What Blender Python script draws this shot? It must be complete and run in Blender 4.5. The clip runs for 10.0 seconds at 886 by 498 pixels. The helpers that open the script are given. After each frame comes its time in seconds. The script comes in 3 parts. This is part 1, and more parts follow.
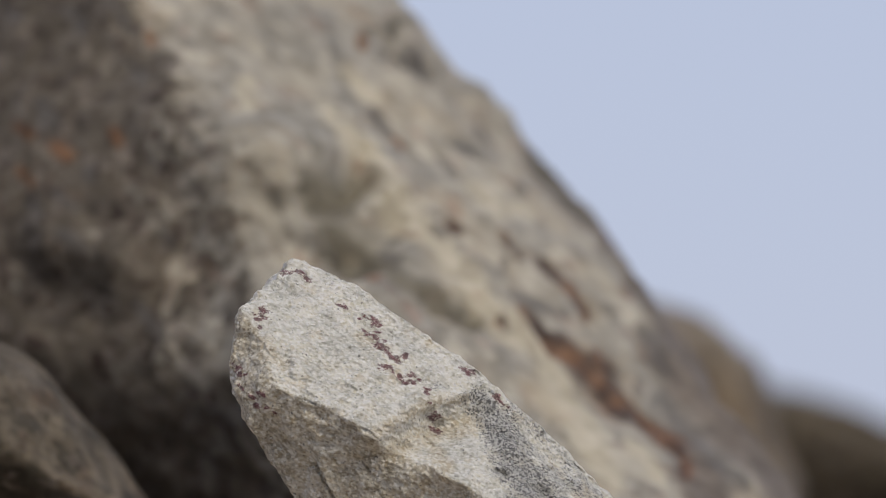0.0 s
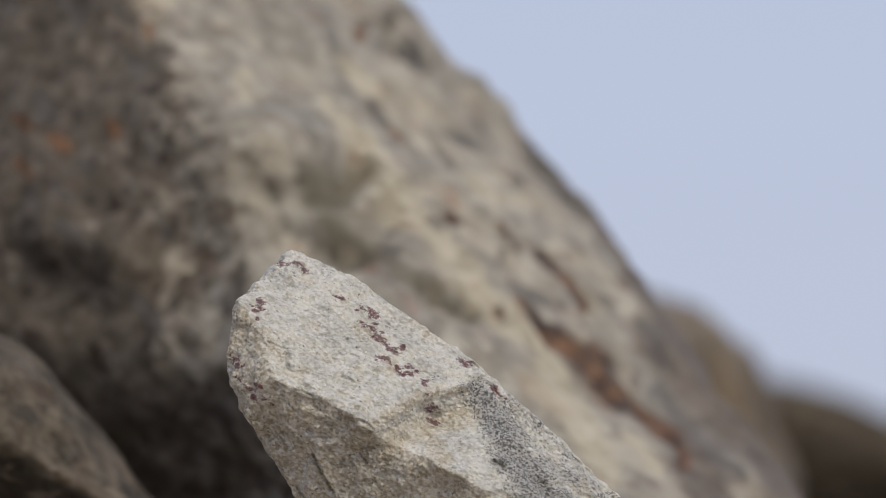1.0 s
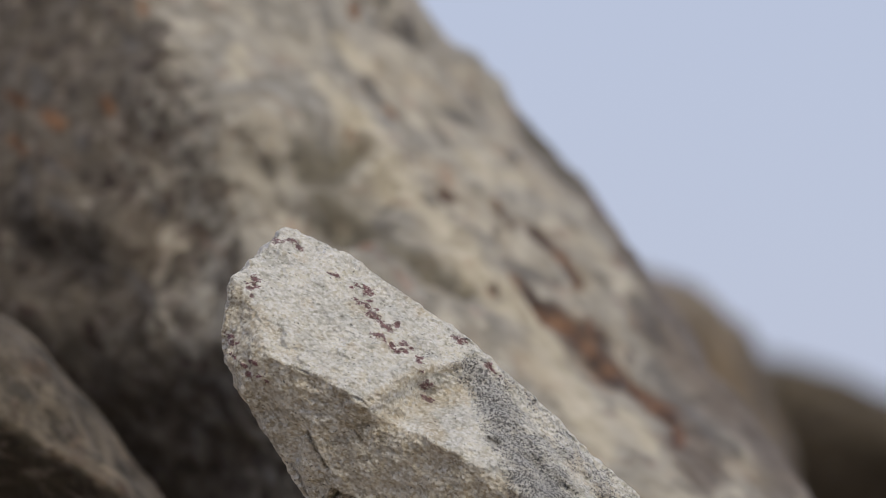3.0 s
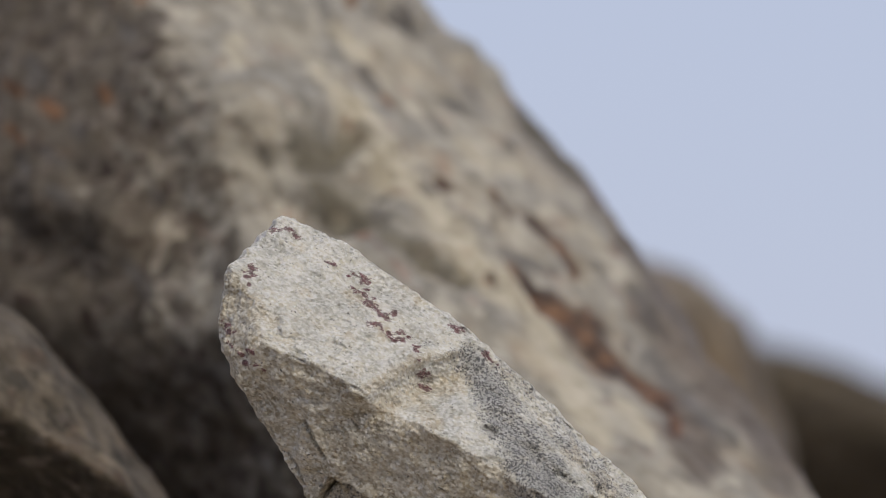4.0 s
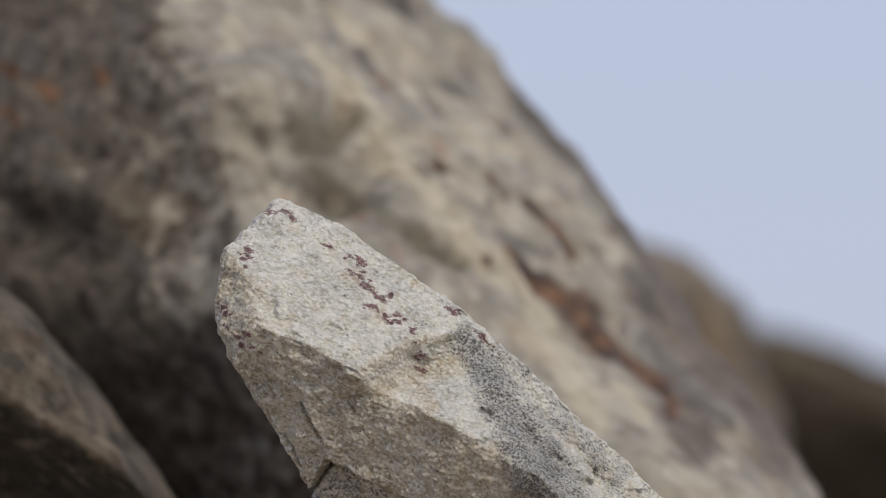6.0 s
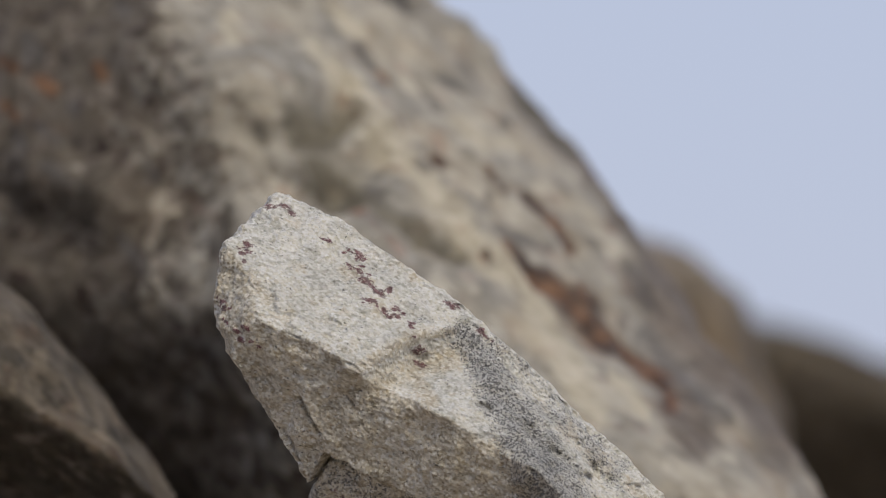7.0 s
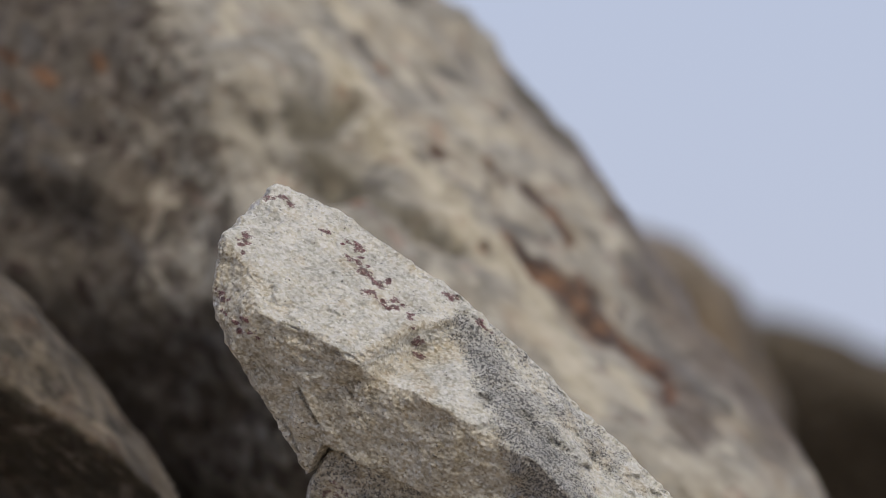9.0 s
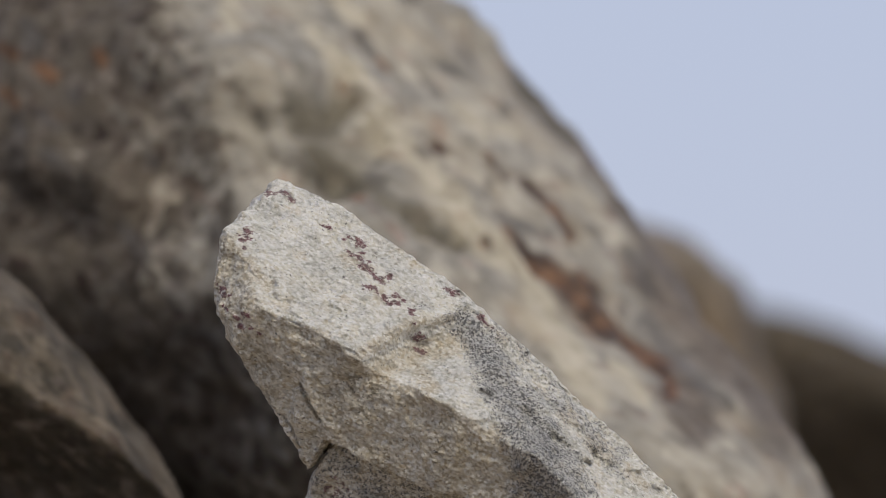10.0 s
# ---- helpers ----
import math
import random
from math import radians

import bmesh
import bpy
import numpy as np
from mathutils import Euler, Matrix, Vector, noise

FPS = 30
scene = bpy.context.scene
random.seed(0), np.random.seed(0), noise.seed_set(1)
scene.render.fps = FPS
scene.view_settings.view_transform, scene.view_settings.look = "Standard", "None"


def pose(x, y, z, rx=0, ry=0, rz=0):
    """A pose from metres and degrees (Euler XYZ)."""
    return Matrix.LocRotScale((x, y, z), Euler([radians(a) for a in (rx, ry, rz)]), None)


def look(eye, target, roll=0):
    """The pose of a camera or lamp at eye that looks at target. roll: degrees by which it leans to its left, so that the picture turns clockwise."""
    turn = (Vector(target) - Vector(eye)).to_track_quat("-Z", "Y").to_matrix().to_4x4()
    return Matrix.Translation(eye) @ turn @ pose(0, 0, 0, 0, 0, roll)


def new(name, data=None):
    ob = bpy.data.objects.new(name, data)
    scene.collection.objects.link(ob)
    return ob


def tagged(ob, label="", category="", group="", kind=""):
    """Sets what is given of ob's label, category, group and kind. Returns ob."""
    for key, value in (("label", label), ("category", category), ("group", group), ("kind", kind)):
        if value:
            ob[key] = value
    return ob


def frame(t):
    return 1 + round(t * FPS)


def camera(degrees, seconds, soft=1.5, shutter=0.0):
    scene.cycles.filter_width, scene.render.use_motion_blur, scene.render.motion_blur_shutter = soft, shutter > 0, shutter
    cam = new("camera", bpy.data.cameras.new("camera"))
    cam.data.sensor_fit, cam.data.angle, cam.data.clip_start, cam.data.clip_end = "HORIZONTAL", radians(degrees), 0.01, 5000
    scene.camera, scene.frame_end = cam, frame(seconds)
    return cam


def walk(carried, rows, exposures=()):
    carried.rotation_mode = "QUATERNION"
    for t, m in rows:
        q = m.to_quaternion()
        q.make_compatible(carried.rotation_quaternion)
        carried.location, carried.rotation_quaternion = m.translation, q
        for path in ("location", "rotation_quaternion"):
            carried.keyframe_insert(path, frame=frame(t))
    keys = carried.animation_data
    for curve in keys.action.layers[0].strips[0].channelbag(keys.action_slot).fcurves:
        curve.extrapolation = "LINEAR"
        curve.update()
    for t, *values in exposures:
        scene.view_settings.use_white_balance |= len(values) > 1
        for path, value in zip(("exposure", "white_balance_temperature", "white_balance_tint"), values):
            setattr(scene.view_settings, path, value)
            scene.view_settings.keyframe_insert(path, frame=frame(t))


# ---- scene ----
cam = camera(5.2, 10.0, soft=0.8)
EYE = (0.0, 0.0, 0.40)
ROWS = [
    (0.0, 0.0, 3.0),
    (0.5, 0.0003, 2.984),
    (1.0, -0.0152, 2.9499),
    (1.5, -0.0213, 2.9283),
    (2.0, -0.0405, 2.8835),
    (2.5, -0.0418, 2.8494),
    (4.0, -0.0643, 2.7497),
    (4.5, -0.0706, 2.7241),
    (5.0, -0.0777, 2.6939),
    (5.5, -0.0825, 2.6682),
    (7.0, -0.0924, 2.6119),
    (7.5, -0.0955, 2.6017),
    (8.0, -0.0965, 2.5862),
    (8.5, -0.0968, 2.5724),
    (9.0, -0.099, 2.5612),
    (9.5, -0.0975, 2.5456),
    (10.0, -0.0918, 2.5344),
]
walk(cam, [(t, pose(*EYE, 90 + pitch, 0, yaw)) for t, yaw, pitch in ROWS])
# long telephoto lens, wide open, focused on the near slab
cam.data.dof.use_dof = True
cam.data.dof.focus_distance = 3.293
cam.data.dof.aperture_fstop = 12.0

# ---------------------------------------------------------------- light
SUN_EL, SUN_AZ = radians(50), radians(28)
world = bpy.data.worlds.new("overcast_sky")
scene.world = world
world.use_nodes = True
wn = world.node_tree.nodes
wl = world.node_tree.links
sky = wn.new("ShaderNodeTexSky")
sky.sky_type = "NISHITA"
sky.sun_disc = False
sky.sun_elevation, sky.sun_rotation = SUN_EL, math.pi - SUN_AZ
sky.air_density, sky.dust_density, sky.ozone_density = 1.0, 0.7, 1.5
wn["Background"].inputs["Strength"].default_value = 0.088
# a thin, even sheet of cloud over the blue
cloud = wn.new("ShaderNodeMix")
cloud.data_type = "RGBA"
cloud.inputs[0].default_value = 0.8
cloud.inputs[7].default_value = (5.68, 6.22, 8.4, 1)
wl.new(sky.outputs["Color"], cloud.inputs[6])
wl.new(cloud.outputs[2], wn["Background"].inputs["Color"])

sun_data = bpy.data.lights.new("sun", "SUN")
sun_data.energy, sun_data.angle, sun_data.color = 1.9, radians(28), (1.0, 0.855, 0.59)
sun = new("sun", sun_data)
sun.matrix_world = look((math.sin(SUN_AZ) * math.cos(SUN_EL) * 20, math.cos(SUN_AZ) * math.cos(SUN_EL) * -20, math.sin(SUN_EL) * 20), (0, 0, 0))


# ---------------------------------------------------------------- noise on arrays
SHUFFLE = np.random.RandomState(7).permutation(4096).astype(np.int32)
SLOPES = np.random.RandomState(8).normal(size=(4096, 3))
SLOPES = (SLOPES / np.linalg.norm(SLOPES, axis=1)[:, None]).astype(np.float32)


def perlin(p, seed):
    """Gradient noise, about -1 to 1, at each row of p."""
    f = np.floor(p)
    x, y, z = (p - f).astype(np.float32).T
    c = f.astype(np.int32)
    sx, sy, sz = (w * w * w * (w * (w * 6 - 15) + 10) for w in (x, y, z))
    total = np.zeros(len(p), np.float32)
    for dx in (0, 1):
        hx = SHUFFLE[(c[:, 0] + dx + seed * 37) & 4095]
        wx = sx if dx else 1 - sx
        for dy in (0, 1):
            hy = SHUFFLE[(hx + c[:, 1] + dy) & 4095]
            wxy = wx * (sy if dy else 1 - sy)
            for dz in (0, 1):
                g = SLOPES[SHUFFLE[(hy + c[:, 2] + dz) & 4095]]
                total += wxy * (sz if dz else 1 - sz) * ((x - dx) * g[:, 0] + (y - dy) * g[:, 1] + (z - dz) * g[:, 2])
    return total * 1.5


def fbm(p, size, octaves, seed, stretch=(1, 1, 1), gain=0.5):
    q = p / (size * np.array(stretch))
    total, amp = np.zeros(len(p)), 1.0
    for o in range(octaves):
        total += amp * perlin(q * 2.03 ** o + 17.3 * o, seed + 31 * o)
        amp *= gain
    return total


def leaned(p, degrees):
    """The points turned about the y axis, so that bedding that falls to the right by that angle lies level."""
    c, s = math.cos(radians(degrees)), math.sin(radians(degrees))
    return np.stack([p[:, 0] * c - p[:, 2] * s, p[:, 1], p[:, 0] * s + p[:, 2] * c], 1)


def segment_distance(x, z, a, b):
    """Distance of points (x, z) on a face from the segment a-b, and the way along it from 0 to 1."""
    ax, az, bx, bz = a[0], a[1], b[0], b[1]
    l2 = (bx - ax) ** 2 + (bz - az) ** 2 + 1e-12
    k = np.clip(((x - ax) * (bx - ax) + (z - az) * (bz - az)) / l2, 0, 1)
    return np.hypot(x - ax - k * (bx - ax), z - az - k * (bz - az)), k


# ---------------------------------------------------------------- rocks
def sphere_grid(n):
    """Directions and quads of a cube blown up to a sphere, n squares to an edge."""
    t = np.tan(np.linspace(-1, 1, n + 1) * math.pi / 4)
    u, v = np.meshgrid(t, t, indexing="ij")
    one = np.ones_like(u)
    sides = [(one, u, v), (-one, v, u), (v, one, u), (u, -one, v), (u, v, one), (v, u, -one)]
    pts = np.concatenate([np.stack([a.ravel() for a in s], 1) for s in sides])
    keys = np.round((pts + 2) * 1e5).astype(np.int64)
    keys = (keys[:, 0] << 40) + (keys[:, 1] << 20) + keys[:, 2]
    _, first, back = np.unique(keys, return_index=True, return_inverse=True)
    back = back.reshape(-1)
    i, j = np.meshgrid(np.arange(n), np.arange(n), indexing="ij")
    a = (i * (n + 1) + j).ravel()
    quad = np.stack([a, a + n + 1, a + n + 2, a + 1], 1)
    quads = back[np.concatenate([quad + s * (n + 1) ** 2 for s in range(6)])]
    d = pts[first]
    return d / np.linalg.norm(d, axis=1)[:, None], quads


def cleaved(planes, n, sharp, wobble, wobble_size, seed, relief=None):
    """A rock bounded by planes (normal, distance from its middle): places, outward normals, weights of the planes, quads."""
    u, quads = sphere_grid(n)
    nrm = np.array([p[:3] for p in planes], float)
    nrm /= np.linalg.norm(nrm, axis=1)[:, None]
    off = np.array([p[3] for p in planes], float)
    reach = np.maximum(u @ nrm.T, 1e-4)

    def radius(o):
        q = reach / o
        top = q.max(1, keepdims=True)
        e = (q / top) ** sharp
        return 1 / (top[:, 0] * e.sum(1) ** (1 / sharp)), e / e.sum(1, keepdims=True)

    r, w = radius(off[None, :])
    p0 = u * r[:, None]
    fields = [fbm(p0, wobble_size, 3, seed + 101 * i) for i in range(4)]
    shaken = np.stack([off[i] + wobble * fields[i % 4] * (1 if i % 8 < 4 else -1) for i in range(len(off))], 1)
    if relief:
        shaken += relief(p0, w @ nrm)
    r, w = radius(np.maximum(shaken, 0.004))
    p = u * r[:, None]
    normal = w @ nrm
    normal /= np.linalg.norm(normal, axis=1)[:, None]
    return p, normal, w, quads


def rock_object(name, middle, p, quads, material, masks, label, category, group=""):
    mesh = bpy.data.meshes.new(name)
    mesh.vertices.add(len(p))
    mesh.vertices.foreach_set("co", p.astype(np.float32).ravel())
    mesh.loops.add(quads.size)
    mesh.loops.foreach_set("vertex_index", quads.astype(np.int32).ravel())
    mesh.polygons.add(len(quads))
    mesh.polygons.foreach_set("loop_start", np.arange(0, quads.size, 4, dtype=np.int32))
    mesh.polygons.foreach_set("use_smooth", np.ones(len(quads), dtype=bool))
    mesh.update(calc_edges=True)
    # quads must look outwards
    if mesh.polygons[0].normal.dot(mesh.polygons[0].center) < 0:
        mesh.flip_normals()
    for key, values in masks.items():
        mesh.attributes.new(key, "FLOAT", "POINT").data.foreach_set("value", values.astype(np.float32))
    mesh.materials.append(material)
    ob = new(name, mesh)
    ob.location = middle
    return tagged(ob, label, category, group)


# ---------------------------------------------------------------- materials
def material(name):
    m = bpy.data.materials.new(name)
    m.use_nodes = True
    return m, m.node_tree.nodes, m.node_tree.links


class Nodes:
    """Short hand for node trees."""

    def __init__(self, name):
        self.m, self.n, self.l = material(name)
        self.bsdf = self.n["Principled BSDF"]
        self.co = self.n.new("ShaderNodeTexCoord").outputs["Object"]

    def link(self, value, socket):
        if isinstance(value, bpy.types.NodeSocket):
            self.l.new(value, socket)
        else:
            socket.default_value = value

    def stretch(self, scale, turn=(0, 0, 0)):
        n = self.n.new("ShaderNodeMapping")
        self.l.new(self.co, n.inputs["Vector"])
        n.vector_type = "TEXTURE"
        n.inputs["Scale"].default_value = scale
        n.inputs["Rotation"].default_value = [radians(a) for a in turn]
        return n.outputs[0]

    def noise(self, scale, detail=4, rough=0.55, vec=None, warp=0.0):
        n = self.n.new("ShaderNodeTexNoise")
        self.l.new(vec or self.co, n.inputs["Vector"])
        n.inputs["Scale"].default_value, n.inputs["Detail"].default_value = scale, detail
        n.inputs["Roughness"].default_value, n.inputs["Distortion"].default_value = rough, warp
        return n.outputs["Fac"]

    def cells(self, scale, vec=None, out="Color", feature="F1"):
        n = self.n.new("ShaderNodeTexVoronoi")
        n.feature = feature
        self.l.new(vec or self.co, n.inputs["Vector"])
        n.inputs["Scale"].default_value = scale
        return n.outputs[out]

    def ramp(self, value, low, high, a=0.0, b=1.0):
        n = self.n.new("ShaderNodeMapRange")
        n.interpolation_type = "SMOOTHSTEP"
        self.link(value, n.inputs[0])
        for i, x in enumerate((low, high, a, b)):
            n.inputs[1 + i].default_value = x
        return n.outputs[0]

    def math(self, op, a, b=0.0):
        n = self.n.new("ShaderNodeMath")
        n.operation = op
        self.link(a, n.inputs[0])
        self.link(b, n.inputs[1])
        return n.outputs[0]

    def mix(self, fac, a, b, kind="MIX"):
        n = self.n.new("ShaderNodeMix")
        n.data_type, n.blend_type = "RGBA", kind
        self.link(fac, n.inputs[0])
        self.link(a if isinstance(a, bpy.types.NodeSocket) else (*a, 1), n.inputs[6])
        self.link(b if isinstance(b, bpy.types.NodeSocket) else (*b, 1), n.inputs[7])
        return n.outputs[2]

    def attr(self, name):
        n = self.n.new("ShaderNodeAttribute")
        n.attribute_name = name
        return n.outputs["Fac"]

    def bump(self, height, strength, distance, after=None):
        n = self.n.new("ShaderNodeBump")
        n.inputs["Strength"].default_value, n.inputs["Distance"].default_value = strength, distance
        self.link(height, n.inputs["Height"])
        if after:
            self.l.new(after, n.inputs["Normal"])
        return n.outputs[0]

    def finish(self, colour, rough, normal=None, specular=0.4):
        self.link(colour, self.bsdf.inputs["Base Color"])
        self.link(rough, self.bsdf.inputs["Roughness"])
        self.bsdf.inputs["Specular IOR Level"].default_value = specular
        if normal:
            self.l.new(normal, self.bsdf.inputs["Normal"])
        return self.m


def quartz_material():
    """Pale sugary quartz rock: cool white grains, cream clouds, a peppered grey band and garnet clots."""
    k = Nodes("pale_quartz_rock")
    fol = k.stretch((1.15, 1.05, 0.92), (0, 20, 0))

    def jag(scale, amount, rough=0.7, vec=None):
        return k.math("MULTIPLY", k.math("SUBTRACT", k.noise(scale, 5, rough, vec), 0.5), amount)

    c = k.mix(k.ramp(k.noise(75, 6, 0.65), 0.40, 0.62), (0.90, 0.882, 0.81), (0.71, 0.705, 0.655))
    c = k.mix(k.ramp(k.noise(85, 5, 0.65), 0.54, 0.68, 0, 0.38), c, (0.70, 0.59, 0.42))
    # a browner, darker tone, mixed in by its mask
    face_tone = k.mix(k.ramp(k.noise(70, 6, 0.7), 0.36, 0.64), (0.47, 0.41, 0.30), (0.69, 0.61, 0.465))
    face_tone = k.mix(k.ramp(k.noise(150, 5, 0.65), 0.57, 0.68, 0, 0.5), face_tone, (0.46, 0.335, 0.19))
    face_tone = k.mix(k.ramp(k.noise(125, 5, 0.65), 0.56, 0.66, 0, 0.45), face_tone, (0.30, 0.28, 0.235))
    c = k.mix(k.attr("brown_tone"), c, face_tone)
    c = k.mix(k.ramp(k.math("ADD", k.attr("chip"), jag(200, 1.3)), 0.35, 1.0, 0, 0.5), c, (0.66, 0.57, 0.42))
    # grains of two sizes, each a little different
    fine, coarse = k.cells(1050, fol), k.cells(540, fol)
    c = k.mix(0.95, c, k.ramp(fine, 0.0, 1.0, 0.06, 0.95), "SOFT_LIGHT")
    c = k.mix(0.5, c, k.ramp(coarse, 0.0, 1.0, 0.15, 0.88), "SOFT_LIGHT")
    c = k.mix(k.ramp(k.noise(560, 4, 0.75, fol), 0.60, 0.68, 0, 0.55), c, (0.25, 0.245, 0.23))
    c = k.mix(k.ramp(k.noise(500, 5, 0.75, fol), 0.55, 0.64, 0, 0.7), c, (0.90, 0.885, 0.83))
    speck = k.math("ADD", k.noise(820, 2, 0.5, fol), k.math("MULTIPLY", k.math("SUBTRACT", k.noise(60, 3), 0.5), 0.25))
    c = k.mix(k.ramp(speck, 0.69, 0.73, 0, 0.8), c, (0.07, 0.06, 0.05))
    band = k.math("ADD", k.attr("band"), jag(120, 2.1, 0.75, fol))
    c = k.mix(k.ramp(band, 0.2, 1.0, 0, 0.55), c, (0.33, 0.335, 0.345))
    pepper = k.math("ADD", k.math("MULTIPLY", k.cells(1800), 0.5), k.math("MULTIPLY", k.noise(900, 4, 0.8), 0.5))
    pepper = k.math("ADD", pepper, k.math("MULTIPLY", k.ramp(band, 0.0, 1.3), 0.12))
    c = k.mix(k.math("MULTIPLY", k.ramp(pepper, 0.57, 0.69, 0, 0.82), k.ramp(band, 0.15, 0.55)), c, (0.07, 0.07, 0.075))
    g = k.math("ADD", k.math("MULTIPLY", k.attr("garnet"), 0.8), jag(480, 2.6, 0.8, fol))
    c = k.mix(k.math("MULTIPLY", k.ramp(g, 0.44, 0.62, 0, 0.85), k.ramp(k.attr("garnet"), 0.0, 0.15)), c, k.mix(k.ramp(fine, 0.2, 0.8), (0.075, 0.025, 0.031), (0.23, 0.097, 0.105)))
    c = k.mix(k.attr("crack"), c, (0.05, 0.04, 0.03))
    n = k.bump(k.noise(300, 8, 0.76, fol), 1.0, 0.0021)
    n = k.bump(k.cells(640, fol, "Distance"), 0.9, 0.0012, n)
    n = k.bump(fine, 0.8, 0.0006, n)
    return k.finish(c, k.ramp(fine, 0.0, 1.0, 0.34, 0.8), n, 0.4)


def boulder_material(name, pale, grey, face_tone, tone_low, tone_high, light=0.6):
    """Weathered quartzite: pale rock in cream and grey clouds, dark tone for patina and shade, rust and slate marks,
    olive hollow shade.
    """
    k = Nodes(name)
    vein = k.stretch((1.35, 1.0, 0.8), (0, 48, 0))

    def broken(mask, scale, amount, low, high, top):
        jag = k.math("MULTIPLY", k.math("SUBTRACT", k.noise(scale, 5, 0.65, vein), 0.5), amount)
        return k.ramp(k.math("ADD", k.attr(mask), jag), low, high, 0, top)

    c = k.mix(k.ramp(k.noise(26, 6, 0.65), 0.38, 0.62), pale, grey)
    c = k.mix(k.ramp(k.noise(30, 5, 0.65), 0.52, 0.66, 0, 0.45), c, tuple(v * w for v, w in zip(pale, (1.0, 0.87, 0.70))))
    c = k.mix(broken("cream", 60, 1.2, 0.35, 1.0, 0.8), c, tuple(min(v * w, 0.75) for v, w in zip(pale, (1.28, 1.25, 1.16))))
    c = k.mix(k.ramp(k.noise(95, 5, 0.7), 0.53, 0.64, 0, light), c, tuple(min(v * 1.4, 0.75) for v in pale))
    c = k.mix(k.ramp(k.noise(85, 5, 0.7, vein), 0.55, 0.66, 0, 0.6), c, tuple(v * 0.5 for v in grey))
    c = k.mix(k.ramp(k.noise(70, 4, 0.65, vein), 0.58, 0.68, 0, 0.5), c, tuple(v * w for v, w in zip(grey, (1.0, 0.62, 0.52))))
    c = k.mix(broken("umber", 70, 1.3, 0.2, 1.0, 0.85), c, (0.115, 0.092, 0.076))
    # olive tone that paints the shade of the hollows
    c = k.mix(broken("olive_shade", 70, 0.9, 0.3, 1.1, 0.9), c, (0.105, 0.092, 0.064))
    # dark tone by face: patina, plus shade put into the colour
    f = k.math("ADD", k.attr("face_tone"), k.math("MULTIPLY", k.math("SUBTRACT", k.noise(70, 6, 0.68), 0.5), 2.8))
    c = k.mix(k.ramp(f, tone_low, tone_high, 0, 0.78), c, face_tone)
    c = k.mix(k.math("MULTIPLY", k.ramp(k.noise(135, 4, 0.65), 0.54, 0.62, 0, 0.85), k.ramp(k.attr("face_tone"), 0.15, 0.7)), c, (0.035, 0.022, 0.018))
    c = k.mix(k.math("MULTIPLY", k.ramp(k.noise(120, 4, 0.65), 0.54, 0.63, 0, 0.6), k.ramp(k.attr("face_tone"), 0.15, 0.7)), c, (0.21, 0.18, 0.155))
    c = k.mix(broken("slate", 75, 1.6, 0.35, 1.0, 0.7), c, (0.10, 0.093, 0.088))
    c = k.mix(broken("ochre", 75, 0.9, 0.3, 1.0, 0.75), c, (0.185, 0.085, 0.036))
    c = k.mix(broken("rust", 75, 0.8, 0.22, 0.85, 0.92), c, k.mix(k.ramp(k.noise(75, 3), 0.4, 0.6), (0.05, 0.027, 0.018), (0.14, 0.07, 0.036)))
    c = k.mix(0.5, c, k.ramp(k.cells(150, vein), 0.0, 1.0, 0.15, 0.85), "SOFT_LIGHT")
    n = k.bump(k.noise(60, 6, 0.65, vein), 0.6, 0.006)
    n = k.bump(k.noise(300, 4, 0.6), 0.5, 0.0012, n)
    return k.finish(c, k.ramp(k.noise(90, 3), 0.3, 0.7, 0.6, 0.9), n, 0.3)


def earth_material():
    k = Nodes("stony_earth")
    c = k.mix(k.ramp(k.noise(2.5, 6, 0.6), 0.35, 0.65), (0.40, 0.32, 0.22), (0.52, 0.43, 0.31))
    c = k.mix(k.ramp(k.noise(55, 4, 0.6), 0.5, 0.62, 0, 0.6), c, (0.58, 0.51, 0.40))
    n = k.bump(k.noise(30, 8, 0.7), 0.8, 0.02)
    return k.finish(c, 0.9, n, 0.2)


def garnet_material():
    k = Nodes("maroon_garnet")
    c = k.mix(k.ramp(k.noise(900, 4, 0.7), 0.35, 0.65), (0.07, 0.022, 0.029), (0.22, 0.088, 0.098))
    return k.finish(c, k.ramp(k.noise(700, 2), 0.3, 0.7, 0.35, 0.7), k.bump(k.noise(1500, 3), 0.6, 0.0004), 0.5)


QUARTZ = quartz_material()
GARNET = garnet_material()
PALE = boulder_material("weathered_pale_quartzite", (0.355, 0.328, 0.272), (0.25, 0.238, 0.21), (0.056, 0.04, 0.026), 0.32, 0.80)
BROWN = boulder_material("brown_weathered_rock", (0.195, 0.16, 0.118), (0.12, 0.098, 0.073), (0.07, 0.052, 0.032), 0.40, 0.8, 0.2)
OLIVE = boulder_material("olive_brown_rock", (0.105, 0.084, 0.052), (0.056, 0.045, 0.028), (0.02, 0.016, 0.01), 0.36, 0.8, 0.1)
DULL = boulder_material("dull_mottled_quartzite", (0.135, 0.112, 0.083), (0.075, 0.063, 0.047), (0.03, 0.026, 0.019), 0.30, 0.70, 0.16)
EARTH = earth_material()

